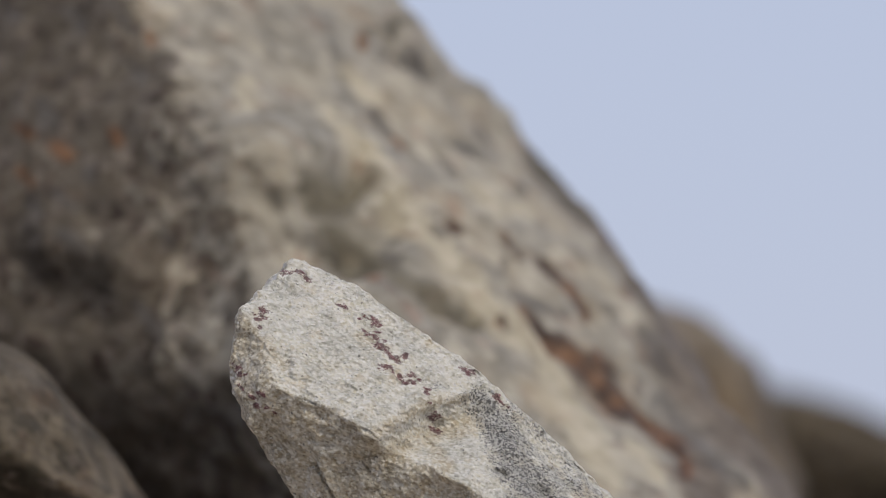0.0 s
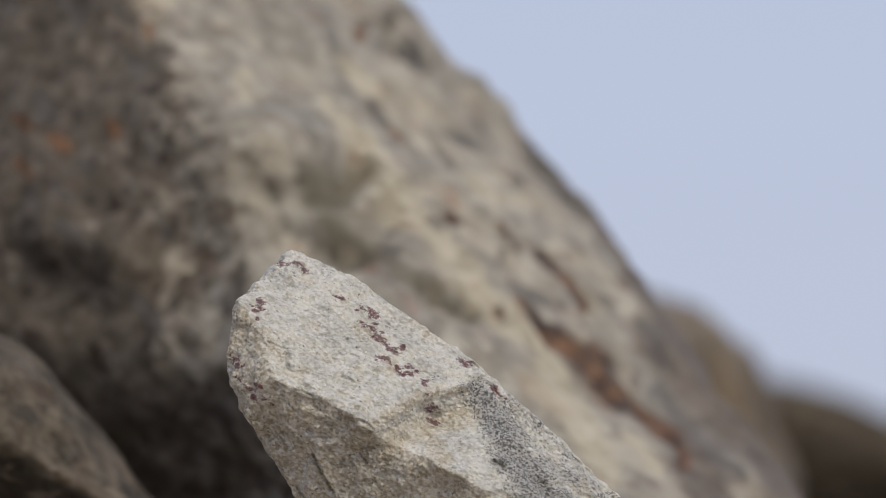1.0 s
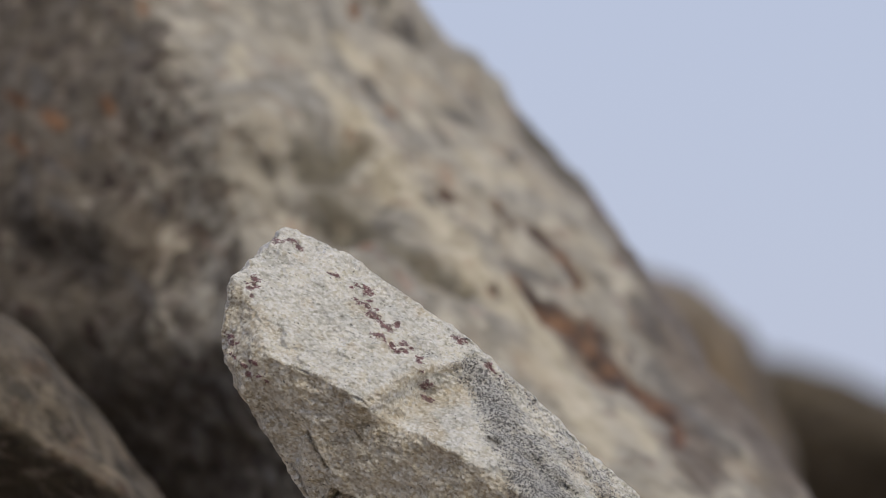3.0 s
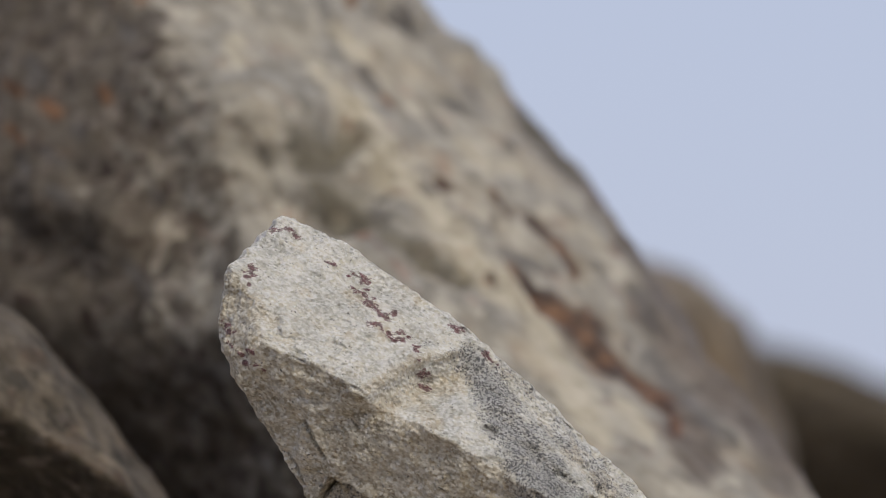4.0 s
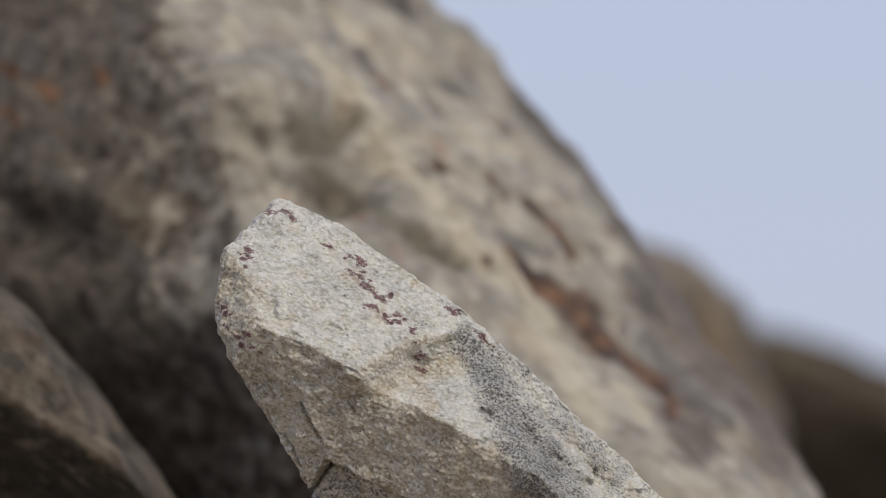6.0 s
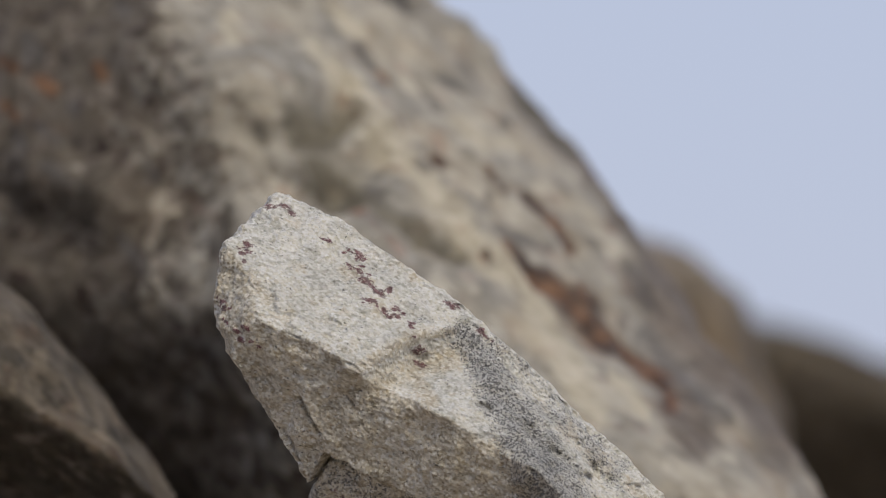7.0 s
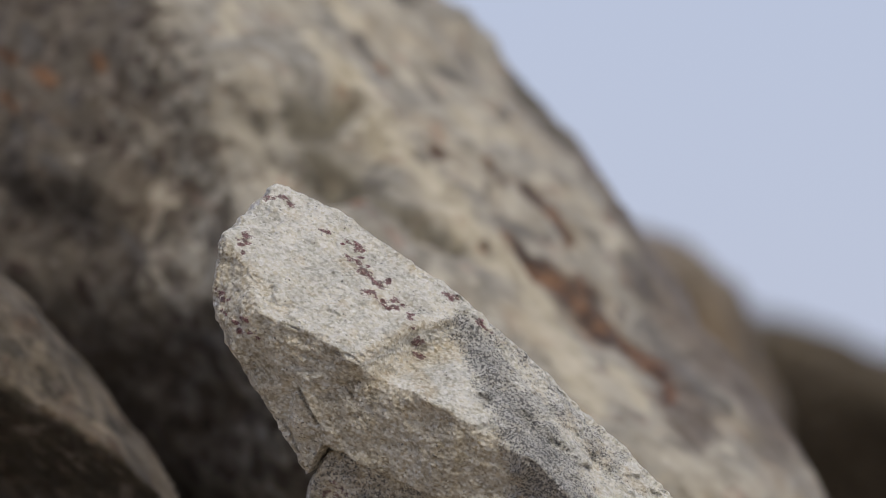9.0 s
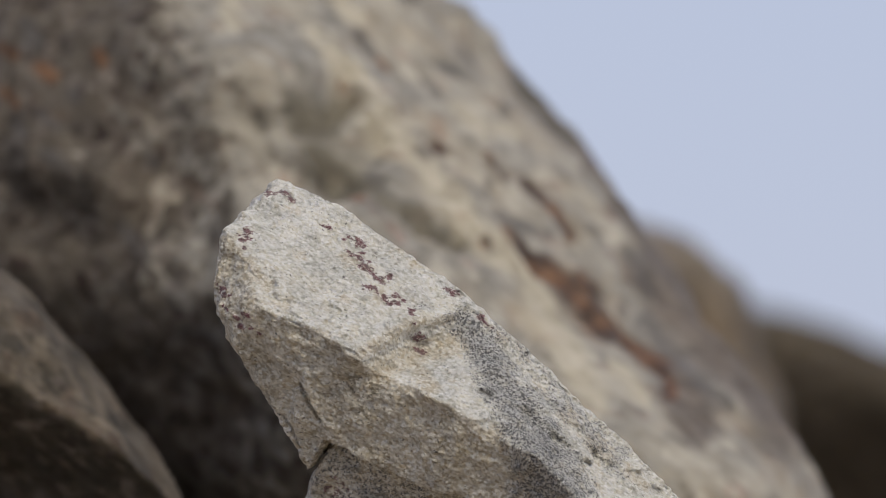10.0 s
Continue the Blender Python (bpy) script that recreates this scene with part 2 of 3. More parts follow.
# ---------------------------------------------------------------- ground
def ground():
    """One sheet to the horizon, finer near the rocks, gently uneven."""
    ring = np.concatenate([[0], np.geomspace(0.15, 2500, 70)])
    spokes = 96
    ang = np.arange(spokes) * 2 * math.pi / spokes
    x = np.concatenate([[0], (ring[1:, None] * np.cos(ang)).ravel()])
    y = np.concatenate([[0], (ring[1:, None] * np.sin(ang)).ravel()])
    p = np.stack([x, y, np.zeros_like(x)], 1)
    d = np.hypot(x, y)
    z = 0.03 * fbm(p, 0.7, 3, 5) + 0.012 * fbm(p, 0.12, 2, 9) * (d < 8)
    faces = [(0, 1 + i, 1 + (i + 1) % spokes) for i in range(spokes)]
    for r in range(len(ring) - 2):
        a, b = 1 + r * spokes, 1 + (r + 1) * spokes
        faces += [(a + i, b + i, b + (i + 1) % spokes, a + (i + 1) % spokes) for i in range(spokes)]
    mesh = bpy.data.meshes.new("ground")
    mesh.from_pydata(np.stack([x, y, z], 1).tolist(), [], faces)
    mesh.materials.append(EARTH)
    ob = new("ground", mesh)
    ob.location = (0, 4.0, 0)
    return tagged(ob, "bare stony brown earth under the boulders", "ground", kind="structure")


ground()


# ---------------------------------------------------------------- near slab
SLAB_AT = (0.0089, 3.3700, 0.5099)
SLAB = [  # normal and distance from the middle, face by face
    (0.281, -0.655, 0.701, 0.0553),
    (0.274, -0.673, 0.687, 0.0573),
    (0.648, -0.443, 0.619, 0.0435),
    (0.389, 0.034, 0.921, 0.0314),
    (0.619, 0.044, 0.784, 0.0155),
    (0.691, 0.039, 0.722, 0.0163),
    (-0.694, -0.694, 0.189, 0.1134),
    (-0.999, 0.02, 0.049, 0.0788),
    (-0.719, -0.014, 0.695, 0.0855),
    (-0.384, -0.81, -0.442, 0.0934),
    (-0.871, 0.05, -0.488, 0.0579),
    (0.75, 0.05, -0.66, 0.33),  # buried foot
    (-0.50, 0.25, -0.83, 0.125),  # underside
    (0.15, 0.98, 0.10, 0.11),  # back
]
# garnet clots: x, z, radius (m)
GARNET_STRING = [
    (-0.0266, 0.5509, 0.0006), (-0.0234, 0.5500, 0.0008), (-0.0228, 0.5482, 0.0011), (-0.0259, 0.5448, 0.0010),
    (-0.0234, 0.5434, 0.0010), (-0.0221, 0.5452, 0.0006), (-0.0218, 0.5404, 0.0013), (-0.0204, 0.5392, 0.0010),
    (-0.0189, 0.5382, 0.0011), (-0.0132, 0.5369, 0.0010), (-0.0170, 0.5362, 0.0013), (-0.0151, 0.5352, 0.0010),
    (-0.0204, 0.5324, 0.0011), (-0.0185, 0.5328, 0.0010), (-0.0170, 0.5306, 0.0006), (-0.0148, 0.5296, 0.0010),
    (-0.0132, 0.5279, 0.0011), (-0.0107, 0.5299, 0.0010), (-0.0100, 0.5274, 0.0010), (-0.0081, 0.5283, 0.0005),
    (-0.0053, 0.5255, 0.0008), (-0.0053, 0.5239, 0.0010), (-0.0282, 0.5497, 0.0005), (-0.0199, 0.5420, 0.0005),
]
GARNET_SCATTER = [
    (-0.0024, 0.5163, 0.0013), (-0.0040, 0.5153, 0.0008), (-0.0033, 0.5118, 0.0010), (-0.0021, 0.5110, 0.0010),
    (0.0075, 0.5328, 0.0010), (0.0089, 0.5314, 0.0015), (0.0183, 0.5225, 0.0010), (0.0197, 0.5213, 0.0008),
    (-0.0043, 0.5204, 0.0005), (0.0221, 0.5194, 0.0005), (-0.0355, 0.5546, 0.0008), (-0.0333, 0.5541, 0.0006),
    (-0.0606, 0.5522, 0.0011), (-0.0612, 0.5501, 0.0015), (-0.0625, 0.5490, 0.0008), (-0.0620, 0.5460, 0.0006),
    (-0.0543, 0.5664, 0.0011), (-0.0523, 0.5660, 0.0008), (-0.0485, 0.5658, 0.0011), (-0.0460, 0.5635, 0.0010),
    (-0.0711, 0.5322, 0.0010), (-0.0692, 0.5322, 0.0011), (-0.0681, 0.5303, 0.0011), (-0.0682, 0.5258, 0.0008),
    (-0.0642, 0.5221, 0.0008), (-0.0612, 0.5230, 0.0011), (-0.0566, 0.5166, 0.0006), (-0.0627, 0.5189, 0.0010),
    (-0.0593, 0.5185, 0.0006),
]
GARNETS = GARNET_STRING + GARNET_SCATTER
# dark grey mica band, from top to foot: x, z
BAND = [(0.0116, 0.5220), (0.0183, 0.5124), (0.0250, 0.5000), (0.0320, 0.4885), (0.0375, 0.4770), (0.0440, 0.4617)]
BAND_EDGE = [(0.0240, 0.5200), (0.0380, 0.5040), (0.0520, 0.4880), (0.0640, 0.4740)]
# cracks: start, end, depth, width
CRACKS = [
    ((-0.0434, 0.4993), (-0.0401, 0.4950), 0.003, 0.0007),
    ((-0.0401, 0.4950), (-0.0358, 0.4879), 0.0025, 0.0006),
    ((-0.0487, 0.4893), (-0.0430, 0.4788), 0.0008, 0.0008),
    ((-0.0458, 0.5216), (-0.0430, 0.5197), 0.001, 0.0006),
    ((-0.0259, 0.5108), (-0.0202, 0.5054), 0.0006, 0.0005),
    ((0.0178, 0.4978), (0.0216, 0.4959), 0.001, 0.0008),
    ((-0.0183, 0.4978), (-0.0160, 0.4967), 0.0012, 0.0008),
    ((-0.0274, 0.4997), (-0.0255, 0.4978), 0.001, 0.0009),
]
# the slab is broken away beneath this line (x, z), where the support rock sits; its near end turns down to the second place
JOINT = [(-0.0339, 0.4822), (-0.0188, 0.4735), (-0.0036, 0.4667), (0.022, 0.4585)]
JOINT_END = (-0.0407, 0.4705)
# broken ledges: start, end, height, length of the fall
LEDGES = [
    ((-0.0211, 0.5073), (-0.0031, 0.5197), 0.003, 0.022),
    ((-0.0031, 0.5197), (0.0112, 0.5229), 0.0024, 0.016),
    ((-0.0477, 0.4864), (-0.0453, 0.4997), -0.0022, 0.012),
    ((-0.0445, 0.5005), (-0.0350, 0.4874), 0.0016, 0.01),
    ((-0.0544, 0.5340), (-0.0529, 0.5454), 0.0006, 0.01),
    ((-0.0525, 0.5378), (-0.0497, 0.5264), 0.0005, 0.008),
    ((0.0273, 0.4845), (0.0321, 0.4655), 0.0025, 0.012),
    ((-0.0107, 0.5035), (0.0083, 0.4893), 0.0012, 0.005),
    ((-0.0411, 0.5197), (-0.0183, 0.5064), 0.001, 0.005),
    ((-0.0297, 0.5340), (-0.0221, 0.5311), 0.0008, 0.006),
    ((-0.0449, 0.4826), (-0.0373, 0.4769), -0.002, 0.01),
]
# chipped hollows: start, end, depth, width
SCOOPS = [
    ((-0.0145, 0.5045), (-0.0021, 0.5115), 0.0046, 0.009),
    ((-0.0021, 0.5115), (0.0098, 0.5142), 0.004, 0.008),
    ((-0.0221, 0.5096), (-0.0050, 0.5203), -0.0014, 0.004),
    ((-0.0050, 0.5203), (0.0083, 0.5226), -0.0014, 0.0035),
    ((-0.0031, 0.5035), (0.0007, 0.4978), 0.0012, 0.005),
    ((0.0465, 0.4911), (0.0497, 0.4879), -0.0012, 0.0042),
    ((0.0555, 0.4816), (0.0612, 0.4764), -0.0012, 0.0040),
    ((0.0678, 0.4707), (0.0736, 0.4661), -0.0010, 0.0040),
    ((0.0216, 0.4836), (0.0245, 0.4817), 0.001, 0.003),
    ((-0.0601, 0.5397), (-0.0544, 0.5340), 0.001, 0.004),
]


FRONT = [6, 9, 10]  # the broken faces that look down and forward


def slab_relief(p, normal):
    """How far each face is raised, point by point: chips, ledges, cracks, and broken steps on the front faces."""
    seen = normal[:, 1] < 0.1
    wx, wz = p[:, 0] + SLAB_AT[0], p[:, 2] + SLAB_AT[2]
    bed = leaned(p, 24)
    h = 0.0010 * fbm(p, 0.030, 3, 11) + 0.0006 * fbm(bed, 0.008, 3, 12, (1.2, 1.1, 0.8))
    bend = 0.0012 * fbm(p, 0.012, 2, 16)
    x, z = wx + bend, wz + bend
    for a, b, depth, width in CRACKS:
        d, k = segment_distance(x, z, a, b)
        h -= depth * np.exp(-(d / width) ** 2) * seen
    # ledges: one side of the line stands proud and fades away from it
    for a, b, depth, fall in LEDGES:
        d, k = segment_distance(x, z, a, b)
        away = ((b[0] - a[0]) * (z - a[1]) - (b[1] - a[1]) * (x - a[0])) / math.hypot(b[0] - a[0], b[1] - a[1])
        h += np.clip(away / 0.0024 + 0.5, 0, 1) * depth * np.exp(-d / fall) * np.sin(np.pi * np.clip(k, 0.03, 0.97)) ** 0.5 * seen
    for a, b, depth, width in SCOOPS:
        d, k = segment_distance(wx, wz, a, b)
        h -= depth * np.exp(-(d / width) ** 2) * seen
    line = np.interp(x, [q[0] for q in JOINT], [q[1] for q in JOINT])
    side = JOINT[0][0] + (z - JOINT[0][1]) * (JOINT_END[0] - JOINT[0][0]) / (JOINT_END[1] - JOINT[0][1])
    h -= 0.016 * np.clip((line - z) / 0.0012, 0, 1) * np.clip((x - side) / 0.0012, 0, 1) * seen
    faces = np.repeat(h[:, None], len(SLAB), 1)
    t = fbm(p, 0.030, 3, 14, (0.8, 1, 1.5)) * 3.0
    steps = 0.0010 * (np.floor(t) + np.clip((t - np.floor(t)) * 2.2, 0, 1))
    flakes = 0.0013 * np.abs(fbm(bed, 0.009, 3, 15, (1.2, 1.1, 0.9)))
    for i in range(len(SLAB)):
        faces[:, i] += steps if i in FRONT else flakes
    lumps = 0.0016 * fbm(leaned(p, 45), 0.013, 3, 19, (1.8, 1, 0.8))
    faces[:, 1] += lumps
    faces[:, 2] += lumps
    faces[:, 3:6] *= 0.35  # the smooth back of the crest
    return faces


def near_slab():
    p, normal, w, quads = cleaved(SLAB, 320, 260, 0.0018, 0.03, 3, slab_relief)
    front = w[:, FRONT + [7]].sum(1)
    wx, wz = p[:, 0] + SLAB_AT[0], p[:, 2] + SLAB_AT[2]
    h = 0.0007 * fbm(leaned(p, 24), 0.0036, 3, 13, (1.25, 1, 0.85))
    crack = np.zeros(len(p))
    bend = 0.0012 * fbm(p, 0.012, 2, 16)
    for a, b, depth, width in CRACKS:
        d, k = segment_distance(wx + bend, wz + bend, a, b)
        crack = np.maximum(crack, np.exp(-(d / (width * 0.45)) ** 2) * (normal[:, 1] < 0))
    garnet = np.zeros(len(p))
    for gx, gz, r in GARNETS:
        garnet = np.maximum(garnet, 1 - np.hypot((wx - gx) / 1.5, wz - gz + 0.3 * (wx - gx)) / (2.3 * r))
    garnet *= normal[:, 1] < 0
    band = np.zeros(len(p))
    for line, thin, thick, weight in ((BAND, 0.005, 0.014, 1.0), (BAND_EDGE, 0.004, 0.006, 0.5)):
        for i in range(len(line) - 1):
            d, k = segment_distance(wx + bend, wz, line[i], line[i + 1])
            wide = thin + (thick - thin) * (i + k) / (len(line) - 1)
            band = np.maximum(band, weight * np.clip(1.35 - d / wide, 0, 1))
    band *= normal[:, 1] < 0
    chip = np.zeros(len(p))
    for a, b, depth, width in SCOOPS:
        d, k = segment_distance(wx + bend, wz + bend, a, b)
        chip = np.maximum(chip, np.exp(-(d / (0.8 * width)) ** 2) * (normal[:, 1] < 0))
    # front faces are browner and darker than the top
    brown_tone = np.clip(front * 1.0 + 0.25 * fbm(p, 0.02, 3, 18) * front, 0, 1)
    p = p + normal * h[:, None]
    slab = rock_object("quartz_slab", SLAB_AT, p, quads, QUARTZ, {"garnet": garnet, "band": band, "crack": crack * 0.8, "brown_tone": brown_tone * 0.75, "chip": chip},
                       "pale quartz slab with maroon garnet specks and a grey band, leaning on rocks", "rock")
    garnet_clots(slab, p, normal)
    return slab


def garnet_clots(slab, p, normal):
    """Clots of small rough garnet grains, sunk into the face of the slab."""
    rng = random.Random(21)
    front = np.where(normal[:, 1] < -0.15)[0]
    fx, fz = p[front, 0] + SLAB_AT[0], p[front, 2] + SLAB_AT[2]
    for gx, gz, r in GARNETS:
        bm = bmesh.new()
        lean = rng.uniform(-0.55, 0.0)
        for _ in range(max(8, int(r / 0.00009))):
            a, q = rng.uniform(0, 6.283), r * rng.random() ** 0.6 * 1.6
            i = front[np.argmin((fx - gx - q * math.cos(a)) ** 2 + (fz - gz - lean * q * math.cos(a) - 0.5 * q * math.sin(a)) ** 2)]
            at, up = Vector(p[i]), Vector(normal[i])
            size = rng.uniform(0.00012, 0.00042)
            turn = up.to_track_quat("Z", "Y").to_matrix().to_4x4()
            shape = Matrix.Diagonal((size * rng.uniform(0.9, 1.9), size * rng.uniform(0.5, 0.9), size * 0.3, 1))
            grain = bmesh.ops.create_icosphere(bm, subdivisions=1, radius=1.0, matrix=Matrix.Translation(at) @ turn @ pose(0, 0, 0, 0, 0, rng.uniform(0, 360)) @ shape)
            for v in grain["verts"]:
                v.co += Vector((rng.uniform(-1, 1), rng.uniform(-1, 1), rng.uniform(-1, 1))) * size * 0.3
        mesh = bpy.data.meshes.new("garnet_clot")
        bm.to_mesh(mesh)
        bm.free()
        mesh.materials.append(GARNET)
        ob = new("garnet_clot", mesh)
        ob.parent = slab
        tagged(ob, "dark maroon garnet grains")


near_slab()

# ---------------------------------------------------------------- boulders behind and below
# marks on the faces of the large boulder: start, end, radius (m)
RUST_SPOTS = [
    ((-0.0189, 0.6471), (-0.0162, 0.6433), 0.0020),
    ((-0.1536, 0.6417), (-0.1463, 0.637), 0.0031),
    ((-0.1317, 0.648), (-0.1303, 0.6441), 0.0033),
    ((-0.1192, 0.691), (-0.1169, 0.6854), 0.0029),
    ((-0.1679, 0.6504), (-0.163, 0.6464), 0.0025),
    ((-0.1661, 0.6325), (-0.162, 0.627), 0.0022),
    ((-0.0308, 0.5905), (-0.0275, 0.5872), 0.0040),
    ((-0.0349, 0.693), (-0.0315, 0.6862), 0.0018),
]
RUST_STREAKS = [
    ((0.0332, 0.5727), (0.0442, 0.5615), 0.0029),
    ((0.0442, 0.5615), (0.0575, 0.5521), 0.0068),
    ((0.0575, 0.5521), (0.0683, 0.5372), 0.0097),
    ((0.0684, 0.5386), (0.0761, 0.532), 0.0039),
    ((0.0761, 0.532), (0.0903, 0.5197), 0.0065),
    ((0.0878, 0.5215), (0.0923, 0.5073), 0.0032),
    ((0.0381, 0.5949), (0.048, 0.5854), 0.0023),
    ((0.048, 0.5854), (0.0557, 0.5741), 0.0025),
    ((0.0619, 0.5576), (0.0655, 0.5538), 0.0032),
    ((0.0248, 0.6076), (0.0291, 0.5977), 0.0016),
    ((0.0642, 0.621), (0.0683, 0.6097), 0.0029),
    ((0.0036, 0.6105), (0.0062, 0.6072), 0.0025),
    ((0.021, 0.5696), (0.0221, 0.5685), 0.0025),
]
SLATE_DARK_FACE = [
    ((-0.1609, 0.6624), (-0.1561, 0.6517), 0.0036),
    ((-0.1618, 0.6189), (-0.1583, 0.6131), 0.0027),
    ((-0.1497, 0.6985), (-0.1463, 0.6917), 0.0033),
    ((-0.1313, 0.701), (-0.1277, 0.6927), 0.0027),
    ((-0.1255, 0.677), (-0.1217, 0.6695), 0.0027),
    ((-0.139, 0.6305), (-0.1354, 0.6256), 0.0022),
    ((-0.1442, 0.6032), (-0.1373, 0.5984), 0.0031),
    ((-0.1091, 0.6065), (-0.1046, 0.5996), 0.0022),
    ((-0.1006, 0.6468), (-0.096, 0.6422), 0.0022),
    ((-0.1288, 0.6792), (-0.1229, 0.6717), 0.0022),
    ((-0.1139, 0.6359), (-0.1116, 0.6313), 0.0020),
    ((-0.095, 0.6511), (-0.0916, 0.6478), 0.0020),
    ((-0.1201, 0.5776), (-0.1087, 0.5639), 0.0031),
    ((-0.1733, 0.6981), (-0.1677, 0.6936), 0.0031),
    ((-0.1013, 0.6866), (-0.098, 0.6832), 0.0020),
    ((-0.1506, 0.6222), (-0.1411, 0.6146), 0.0027),
]
SLATE_UPPER = [
    ((-0.0256, 0.6551), (-0.0211, 0.6482), 0.0025),
    ((-0.018, 0.6863), (-0.0123, 0.6848), 0.0029),
    ((-0.009, 0.6833), (-0.0043, 0.6751), 0.0036),
    ((0.0002, 0.6385), (0.0047, 0.6338), 0.0025),
    ((0.0059, 0.6463), (0.0093, 0.6441), 0.0020),
    ((0.015, 0.6549), (0.0196, 0.6493), 0.0022),
    ((0.0218, 0.6414), (0.0264, 0.64), 0.0020),
    ((-0.0461, 0.69), (-0.0416, 0.6836), 0.0018),
    ((-0.0053, 0.6126), (-0.002, 0.6105), 0.0020),
    ((-0.0187, 0.6032), (-0.0164, 0.5985), 0.0022),
    ((-0.0031, 0.6045), (0.0013, 0.6012), 0.0020),
]
SLATE_LOWER = [
    ((0.0235, 0.5986), (0.0247, 0.5944), 0.0022),
    ((0.0323, 0.5792), (0.0389, 0.5766), 0.0036),
    ((0.0389, 0.5766), (0.0478, 0.5738), 0.0029),
    ((0.0278, 0.5818), (0.0321, 0.5771), 0.0020),
    ((0.0818, 0.5688), (0.0864, 0.5611), 0.0031),
    ((0.0864, 0.5611), (0.0906, 0.555), 0.0022),
    ((0.0854, 0.5383), (0.0888, 0.5339), 0.0022),
    ((0.0879, 0.5454), (0.0988, 0.5274), 0.0045),
    ((0.0988, 0.5274), (0.1106, 0.506), 0.0054),
    ((0.0766, 0.5516), (0.0788, 0.545), 0.0020),
    ((0.0506, 0.6026), (0.0573, 0.5957), 0.0022),
    ((0.0307, 0.6286), (0.0341, 0.626), 0.0020),
]
UMBER = [
    ((0.0909, 0.5667), (0.1148, 0.5302), 0.0134),
    ((0.1128, 0.5348), (0.1407, 0.4985), 0.0156),
    ((0.0914, 0.5241), (0.1033, 0.4988), 0.0111),
    ((0.0619, 0.6198), (0.0778, 0.5921), 0.0045),
    ((0.0339, 0.6493), (0.058, 0.6163), 0.0036),
    ((0.0755, 0.5898), (0.0931, 0.5645), 0.0054),
]
# olive strokes, most along the hollows, where recess shade is painted in
OLIVE_SHADE = [
    ((-0.0496, 0.6269), (-0.0321, 0.625), 0.0076),
    ((-0.0409, 0.6146), (-0.0209, 0.5985), 0.0080),
    ((-0.0186, 0.5915), (-0.0053, 0.5818), 0.0058),
    ((-0.0009, 0.5765), (0.0122, 0.5695), 0.0054),
    ((-0.0491, 0.6025), (-0.0408, 0.594), 0.0067),
    ((-0.0326, 0.6907), (-0.0146, 0.7019), 0.0036),
    ((0.02, 0.677), (0.027, 0.6659), 0.0031),
    ((0.0362, 0.6447), (0.058, 0.6163), 0.0031),
]
CREAM = [
    ((-0.0787, 0.6656), (-0.0763, 0.656), 0.0058),
    ((-0.05, 0.6557), (-0.0322, 0.6357), 0.0067),
    ((-0.0322, 0.6357), (-0.0143, 0.6125), 0.0067),
    ((-0.0143, 0.6125), (0.0035, 0.5939), 0.0067),
    ((0.0035, 0.5939), (0.0254, 0.5629), 0.0067),
    ((0.0255, 0.5722), (0.0469, 0.5356), 0.0067),
    ((0.0383, 0.5449), (0.0637, 0.5044), 0.0076),
    ((0.0126, 0.6277), (0.0215, 0.6183), 0.0054),
    ((0.0215, 0.6205), (0.0351, 0.6171), 0.0040),
    ((0.0497, 0.5637), (0.072, 0.5425), 0.0025),
    ((-0.037, 0.6762), (-0.0279, 0.6622), 0.0045),
    ((0.0685, 0.5203), (0.0811, 0.5068), 0.0036),
    ((-0.1138, 0.6224), (-0.1069, 0.6153), 0.0031),
    ((-0.1024, 0.5996), (-0.0999, 0.5881), 0.0022),
    ((0.1007, 0.5592), (0.1362, 0.5072), 0.0018),
]
MARKS = {"ochre": RUST_SPOTS, "rust": RUST_STREAKS, "slate": SLATE_DARK_FACE + SLATE_UPPER + SLATE_LOWER, "umber": UMBER, "olive_shade": OLIVE_SHADE, "cream": CREAM}

# hollows and swellings of the large boulder: start, end, depth, width
HOLLOWS = [
    ((-0.069, 0.6208), (-0.0354, 0.6228), 0.0140, 0.0094),
    ((-0.0645, 0.6071), (-0.0276, 0.6032), 0.0170, 0.0103),
    ((-0.0578, 0.5957), (-0.0364, 0.594), 0.0140, 0.0089),
    ((-0.0209, 0.5941), (-0.0053, 0.5818), 0.0060, 0.0067),
    ((0.0002, 0.5754), (0.0112, 0.5708), 0.0060, 0.0054),
    ((0.0387, 0.5671), (0.0673, 0.5386), 0.0040, 0.0036),
    ((0.0761, 0.532), (0.0907, 0.5144), 0.0030, 0.0027),
    ((0.0037, 0.6839), (-0.0032, 0.671), 0.0010, 0.0049),
    ((-0.0191, 0.6852), (-0.0055, 0.6774), 0.0050, 0.0049),
    ((-0.01, 0.6985), (-0.0032, 0.6914), -0.0005, 0.0089),
    ((0.0153, 0.6747), (0.0246, 0.6624), -0.0030, 0.0066),
    ((-0.1523, 0.6059), (-0.1247, 0.5935), -0.0080, 0.0111),
    ((-0.0498, 0.6513), (-0.0188, 0.6221), -0.0060, 0.0049),
    ((-0.0053, 0.6104), (0.0168, 0.5864), -0.0040, 0.0058),
]


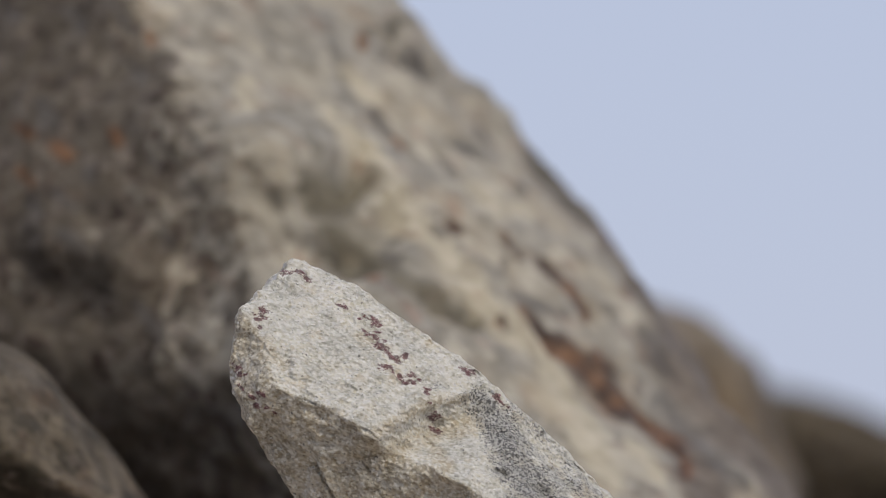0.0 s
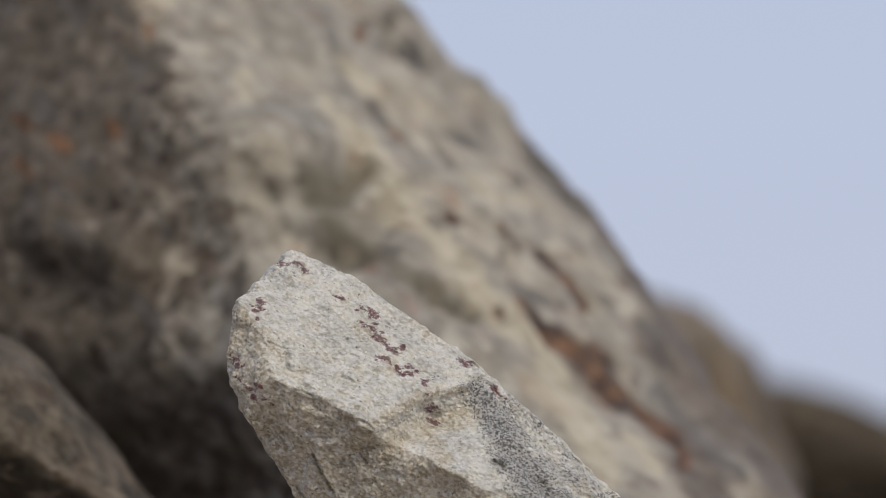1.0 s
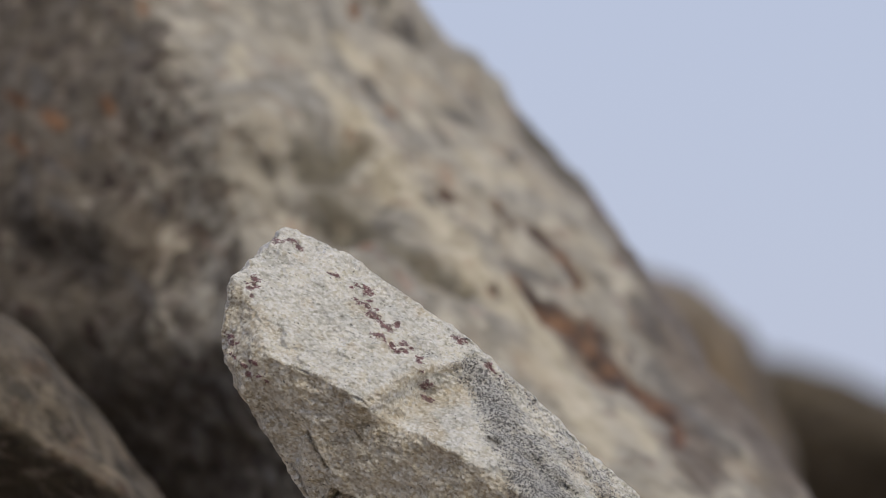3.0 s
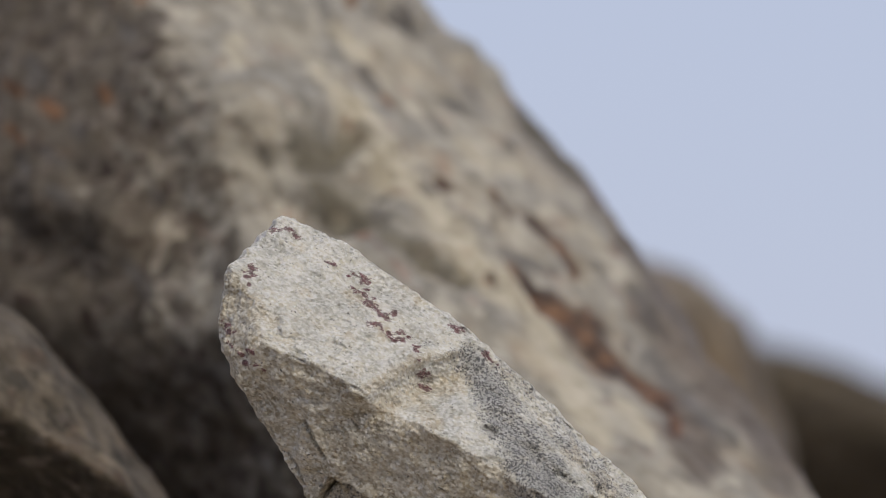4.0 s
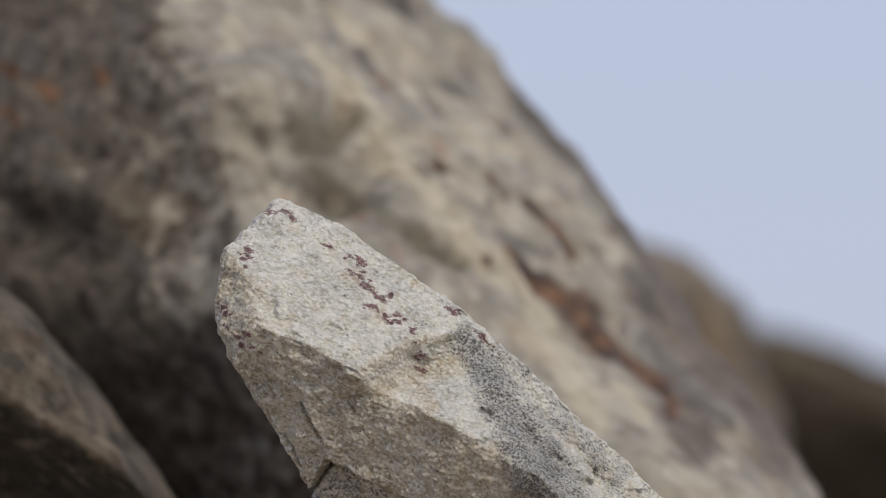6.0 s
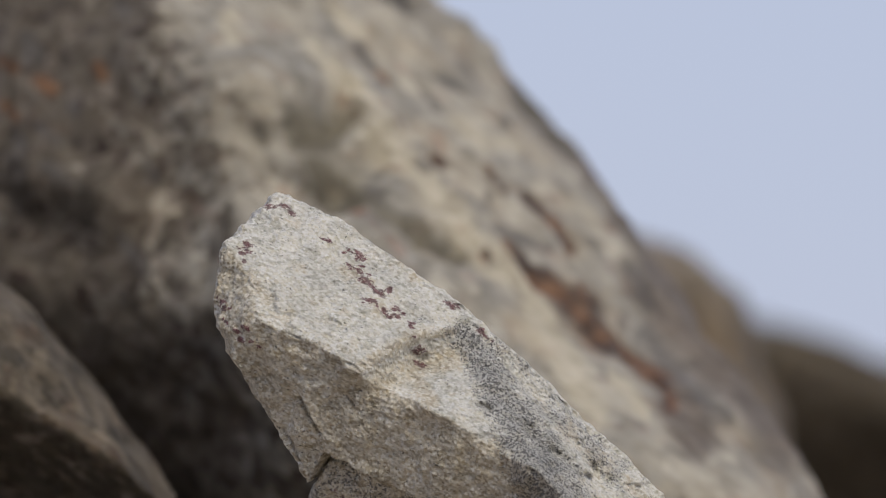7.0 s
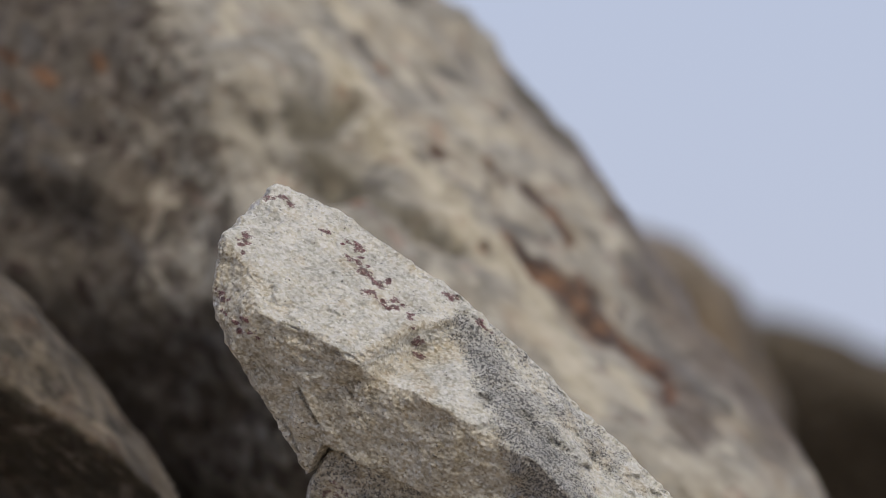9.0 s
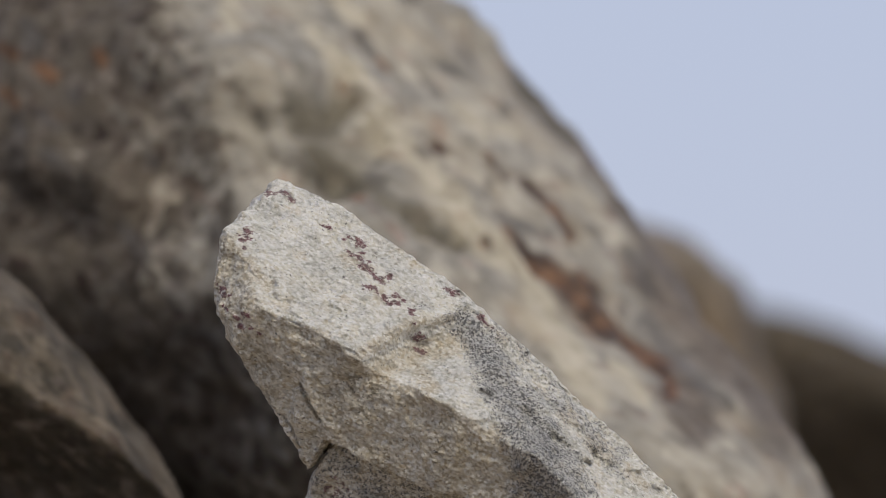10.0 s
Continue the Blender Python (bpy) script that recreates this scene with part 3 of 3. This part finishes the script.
def boulder(name, middle, planes, mat, label, n=120, sharp=26, wobble=0.02, wobble_size=0.16, rough=0.006, seed=0, face_tone=None, category="boulder", hollows=(), end_shade=None, marks=None):
    p, normal, w, quads = cleaved(planes, n, sharp, wobble, wobble_size, 40 + seed)
    h = rough * fbm(p, 0.09, 4, 60 + seed) + rough * 0.4 * np.abs(fbm(leaned(p, 48), 0.045, 4, 70 + seed, (1.2, 1, 0.9)))
    wx, wz = p[:, 0] + middle[0], p[:, 2] + middle[2]
    sway = 0.004 * fbm(p, 0.02, 3, 80 + seed)
    near = (normal[:, 1] < 0.1).astype(float)
    for a, b, depth, width in hollows:
        d, k = segment_distance(wx + sway, wz + sway, a, b)
        h -= depth * np.exp(-(d / width) ** 2) * near
    # per-face darkening, part stain and part painted shade
    stain_shade = np.zeros(len(p)) if face_tone is None else w @ np.array(face_tone, float)
    if end_shade:  # patina and a painted falloff of light, stronger towards one end
        stain_shade = stain_shade + end_shade[2] * np.clip((end_shade[0] - wx) / end_shade[1], 0, 1) * np.clip((stain_shade - 0.1) * 6, 0, 1)
    masks = {"face_tone": stain_shade}
    for key, strokes in (marks or {}).items():
        mask = np.zeros(len(p))
        for a, b, r in strokes:
            d, k = segment_distance(wx + sway, wz - 0.7 * sway, a, b)
            np.maximum(mask, np.clip(1.25 - 0.75 * d / r, 0, 1), out=mask)
        masks[key] = mask * near
    return rock_object(name, middle, p + normal * h[:, None], quads, mat, masks, label, category, "boulders in the pile")


boulder("boulder", (-0.0130, 4.1500, 0.5474), [
    (0.516, -0.414, 0.75, 0.1891),
    (0.714, -0.017, 0.70, 0.1085),
    (-0.55, -0.77, 0.33, 0.342),
    (-0.511, -0.648, -0.564, 0.2932),
    (0.124, -0.107, 0.987, 0.1957),
    (0.671, -0.512, -0.536, 0.3595),
    (0.816, -0.02, 0.577, 0.1173),
    (0.807, -0.015, 0.591, 0.1048),
    (-0.9, 0.2, 0.3, 0.62),
    (0.1, 0.99, 0.0, 0.45),
    (0.2, 0.0, -1.0, 0.62),
    (0.945, -0.02, 0.333, 0.134),
], PALE, "large pale weathered boulder with rust streaks, dark patina and painted shade", n=230, seed=1, wobble=0.011, hollows=HOLLOWS, marks=MARKS,
    # left and down-facing faces darkened: patina plus shade in the colour
    end_shade=(-0.07, 0.075, 0.8), face_tone=[0.0, 0.05, 0.33, 0.62, 0.2, 0.35, 0.2, 0, 0.6, 0, 0, 0.2])

boulder("boulder", (-0.1206, 3.7600, 0.4464), [
    (0.538, 0.018, 0.843, 0.0654),
    (0.809, 0.029, 0.587, 0.0322),
    (0.5, -0.644, 0.579, 0.1626),
    (-0.53, -0.25, -0.80, 0.020),
    (0.1, 0.99, 0.1, 0.20),
    (0.1, 0.0, -1.0, 0.55),
    (-0.95, 0.1, 0.2, 0.50),
], DULL, "dull grey-brown tilted boulder with shade coloured into its underside", n=130, seed=2,
    # the underside is coloured nearly black to stand for its shade
    face_tone=[0.25, 0.3, 0.4, 1.1, 0, 0, 0], wobble=0.008, rough=0.006, sharp=11)

boulder("boulder", (0.1000, 5.3000, 0.5268), [
    (0.323, -0.021, 0.946, 0.1067),
    (0.832, -0.029, 0.553, 0.1015),
    (0.998, -0.026, 0.055, 0.0777),
    (-0.0, -0.983, 0.186, 0.445),
    (0, 1, 0, 0.5), (0, 0, -1, 0.6), (-1, 0, 0, 0.5),
], BROWN, "brown weathered boulder behind the pale one", n=80, seed=3, sharp=14)

# its down-facing front has shade put into the colour
boulder("boulder", (0.2927, 6.6000, 0.4814), [
    (0.06, -0.017, 0.998, 0.1558),
    (0.403, -0.033, 0.915, 0.1338),
    (-0.069, -0.724, -0.686, 0.2799),
    (0, 1, 0, 0.6), (0, 0, -1, 0.56), (-1, 0, 0.1, 0.4), (1, 0, 0.2, 0.6),
], OLIVE, "dark olive-brown boulder farther off", n=80, seed=4, sharp=9, face_tone=[0.0, 0.1, 0.9, 0, 0, 0, 0])

def support_rock(middle, planes):
    def relief(p, normal):
        t = fbm(p, 0.03, 3, 68, (1.6, 1, 0.6)) * 3
        h = 0.0012 * fbm(p, 0.03, 3, 65) + 0.0009 * fbm(p, 0.008, 3, 66, (1.6, 1.2, 0.8)) + 0.0010 * (np.floor(t) + np.clip((t - np.floor(t)) * 2.5, 0, 1))
        return np.repeat(h[:, None], len(planes), 1)

    p, normal, w, quads = cleaved(planes, 220, 160, 0.003, 0.04, 45, relief)
    h = 0.0003 * fbm(p, 0.0028, 2, 67)
    none = np.zeros(len(p))
    wx, wz = p[:, 0] + middle[0], p[:, 2] + middle[2]
    clot = np.clip(1 - np.hypot((wx - -0.0320) * 0.6, (wz - 0.4649) * 1.4) / 0.006, 0, 1)
    return rock_object("support_rock", middle, p + normal * h[:, None], quads, QUARTZ, {"garnet": clot * (normal[:, 1] < 0), "band": none + 0.42, "crack": none, "brown_tone": none + 0.8, "chip": none},
                       "broken grey-white rock wedged under the quartz slab", "rock")


support_rock((-0.0028, 3.4660, 0.3328), [
    (-0.301, -0.849, -0.434, 0.0927),
    (-0.9, 0.062, 0.431, 0.0818),
    (0.39, 0.35, 0.85, 0.0590),
    (0.2, 0.95, 0.2, 0.084), (0, 0, -1, 0.44), (0.95, -0.1, 0.2, 0.317), (-0.95, 0.0, -0.2, 0.1476),
])

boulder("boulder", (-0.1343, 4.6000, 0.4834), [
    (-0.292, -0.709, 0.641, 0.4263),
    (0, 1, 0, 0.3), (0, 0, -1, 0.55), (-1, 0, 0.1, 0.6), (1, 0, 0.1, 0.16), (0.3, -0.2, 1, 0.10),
], DULL, "dark mottled boulder in the cleft beneath the pale one", n=100, seed=6,
    # the same dark tone on every face
    face_tone=[0.4] * 6)
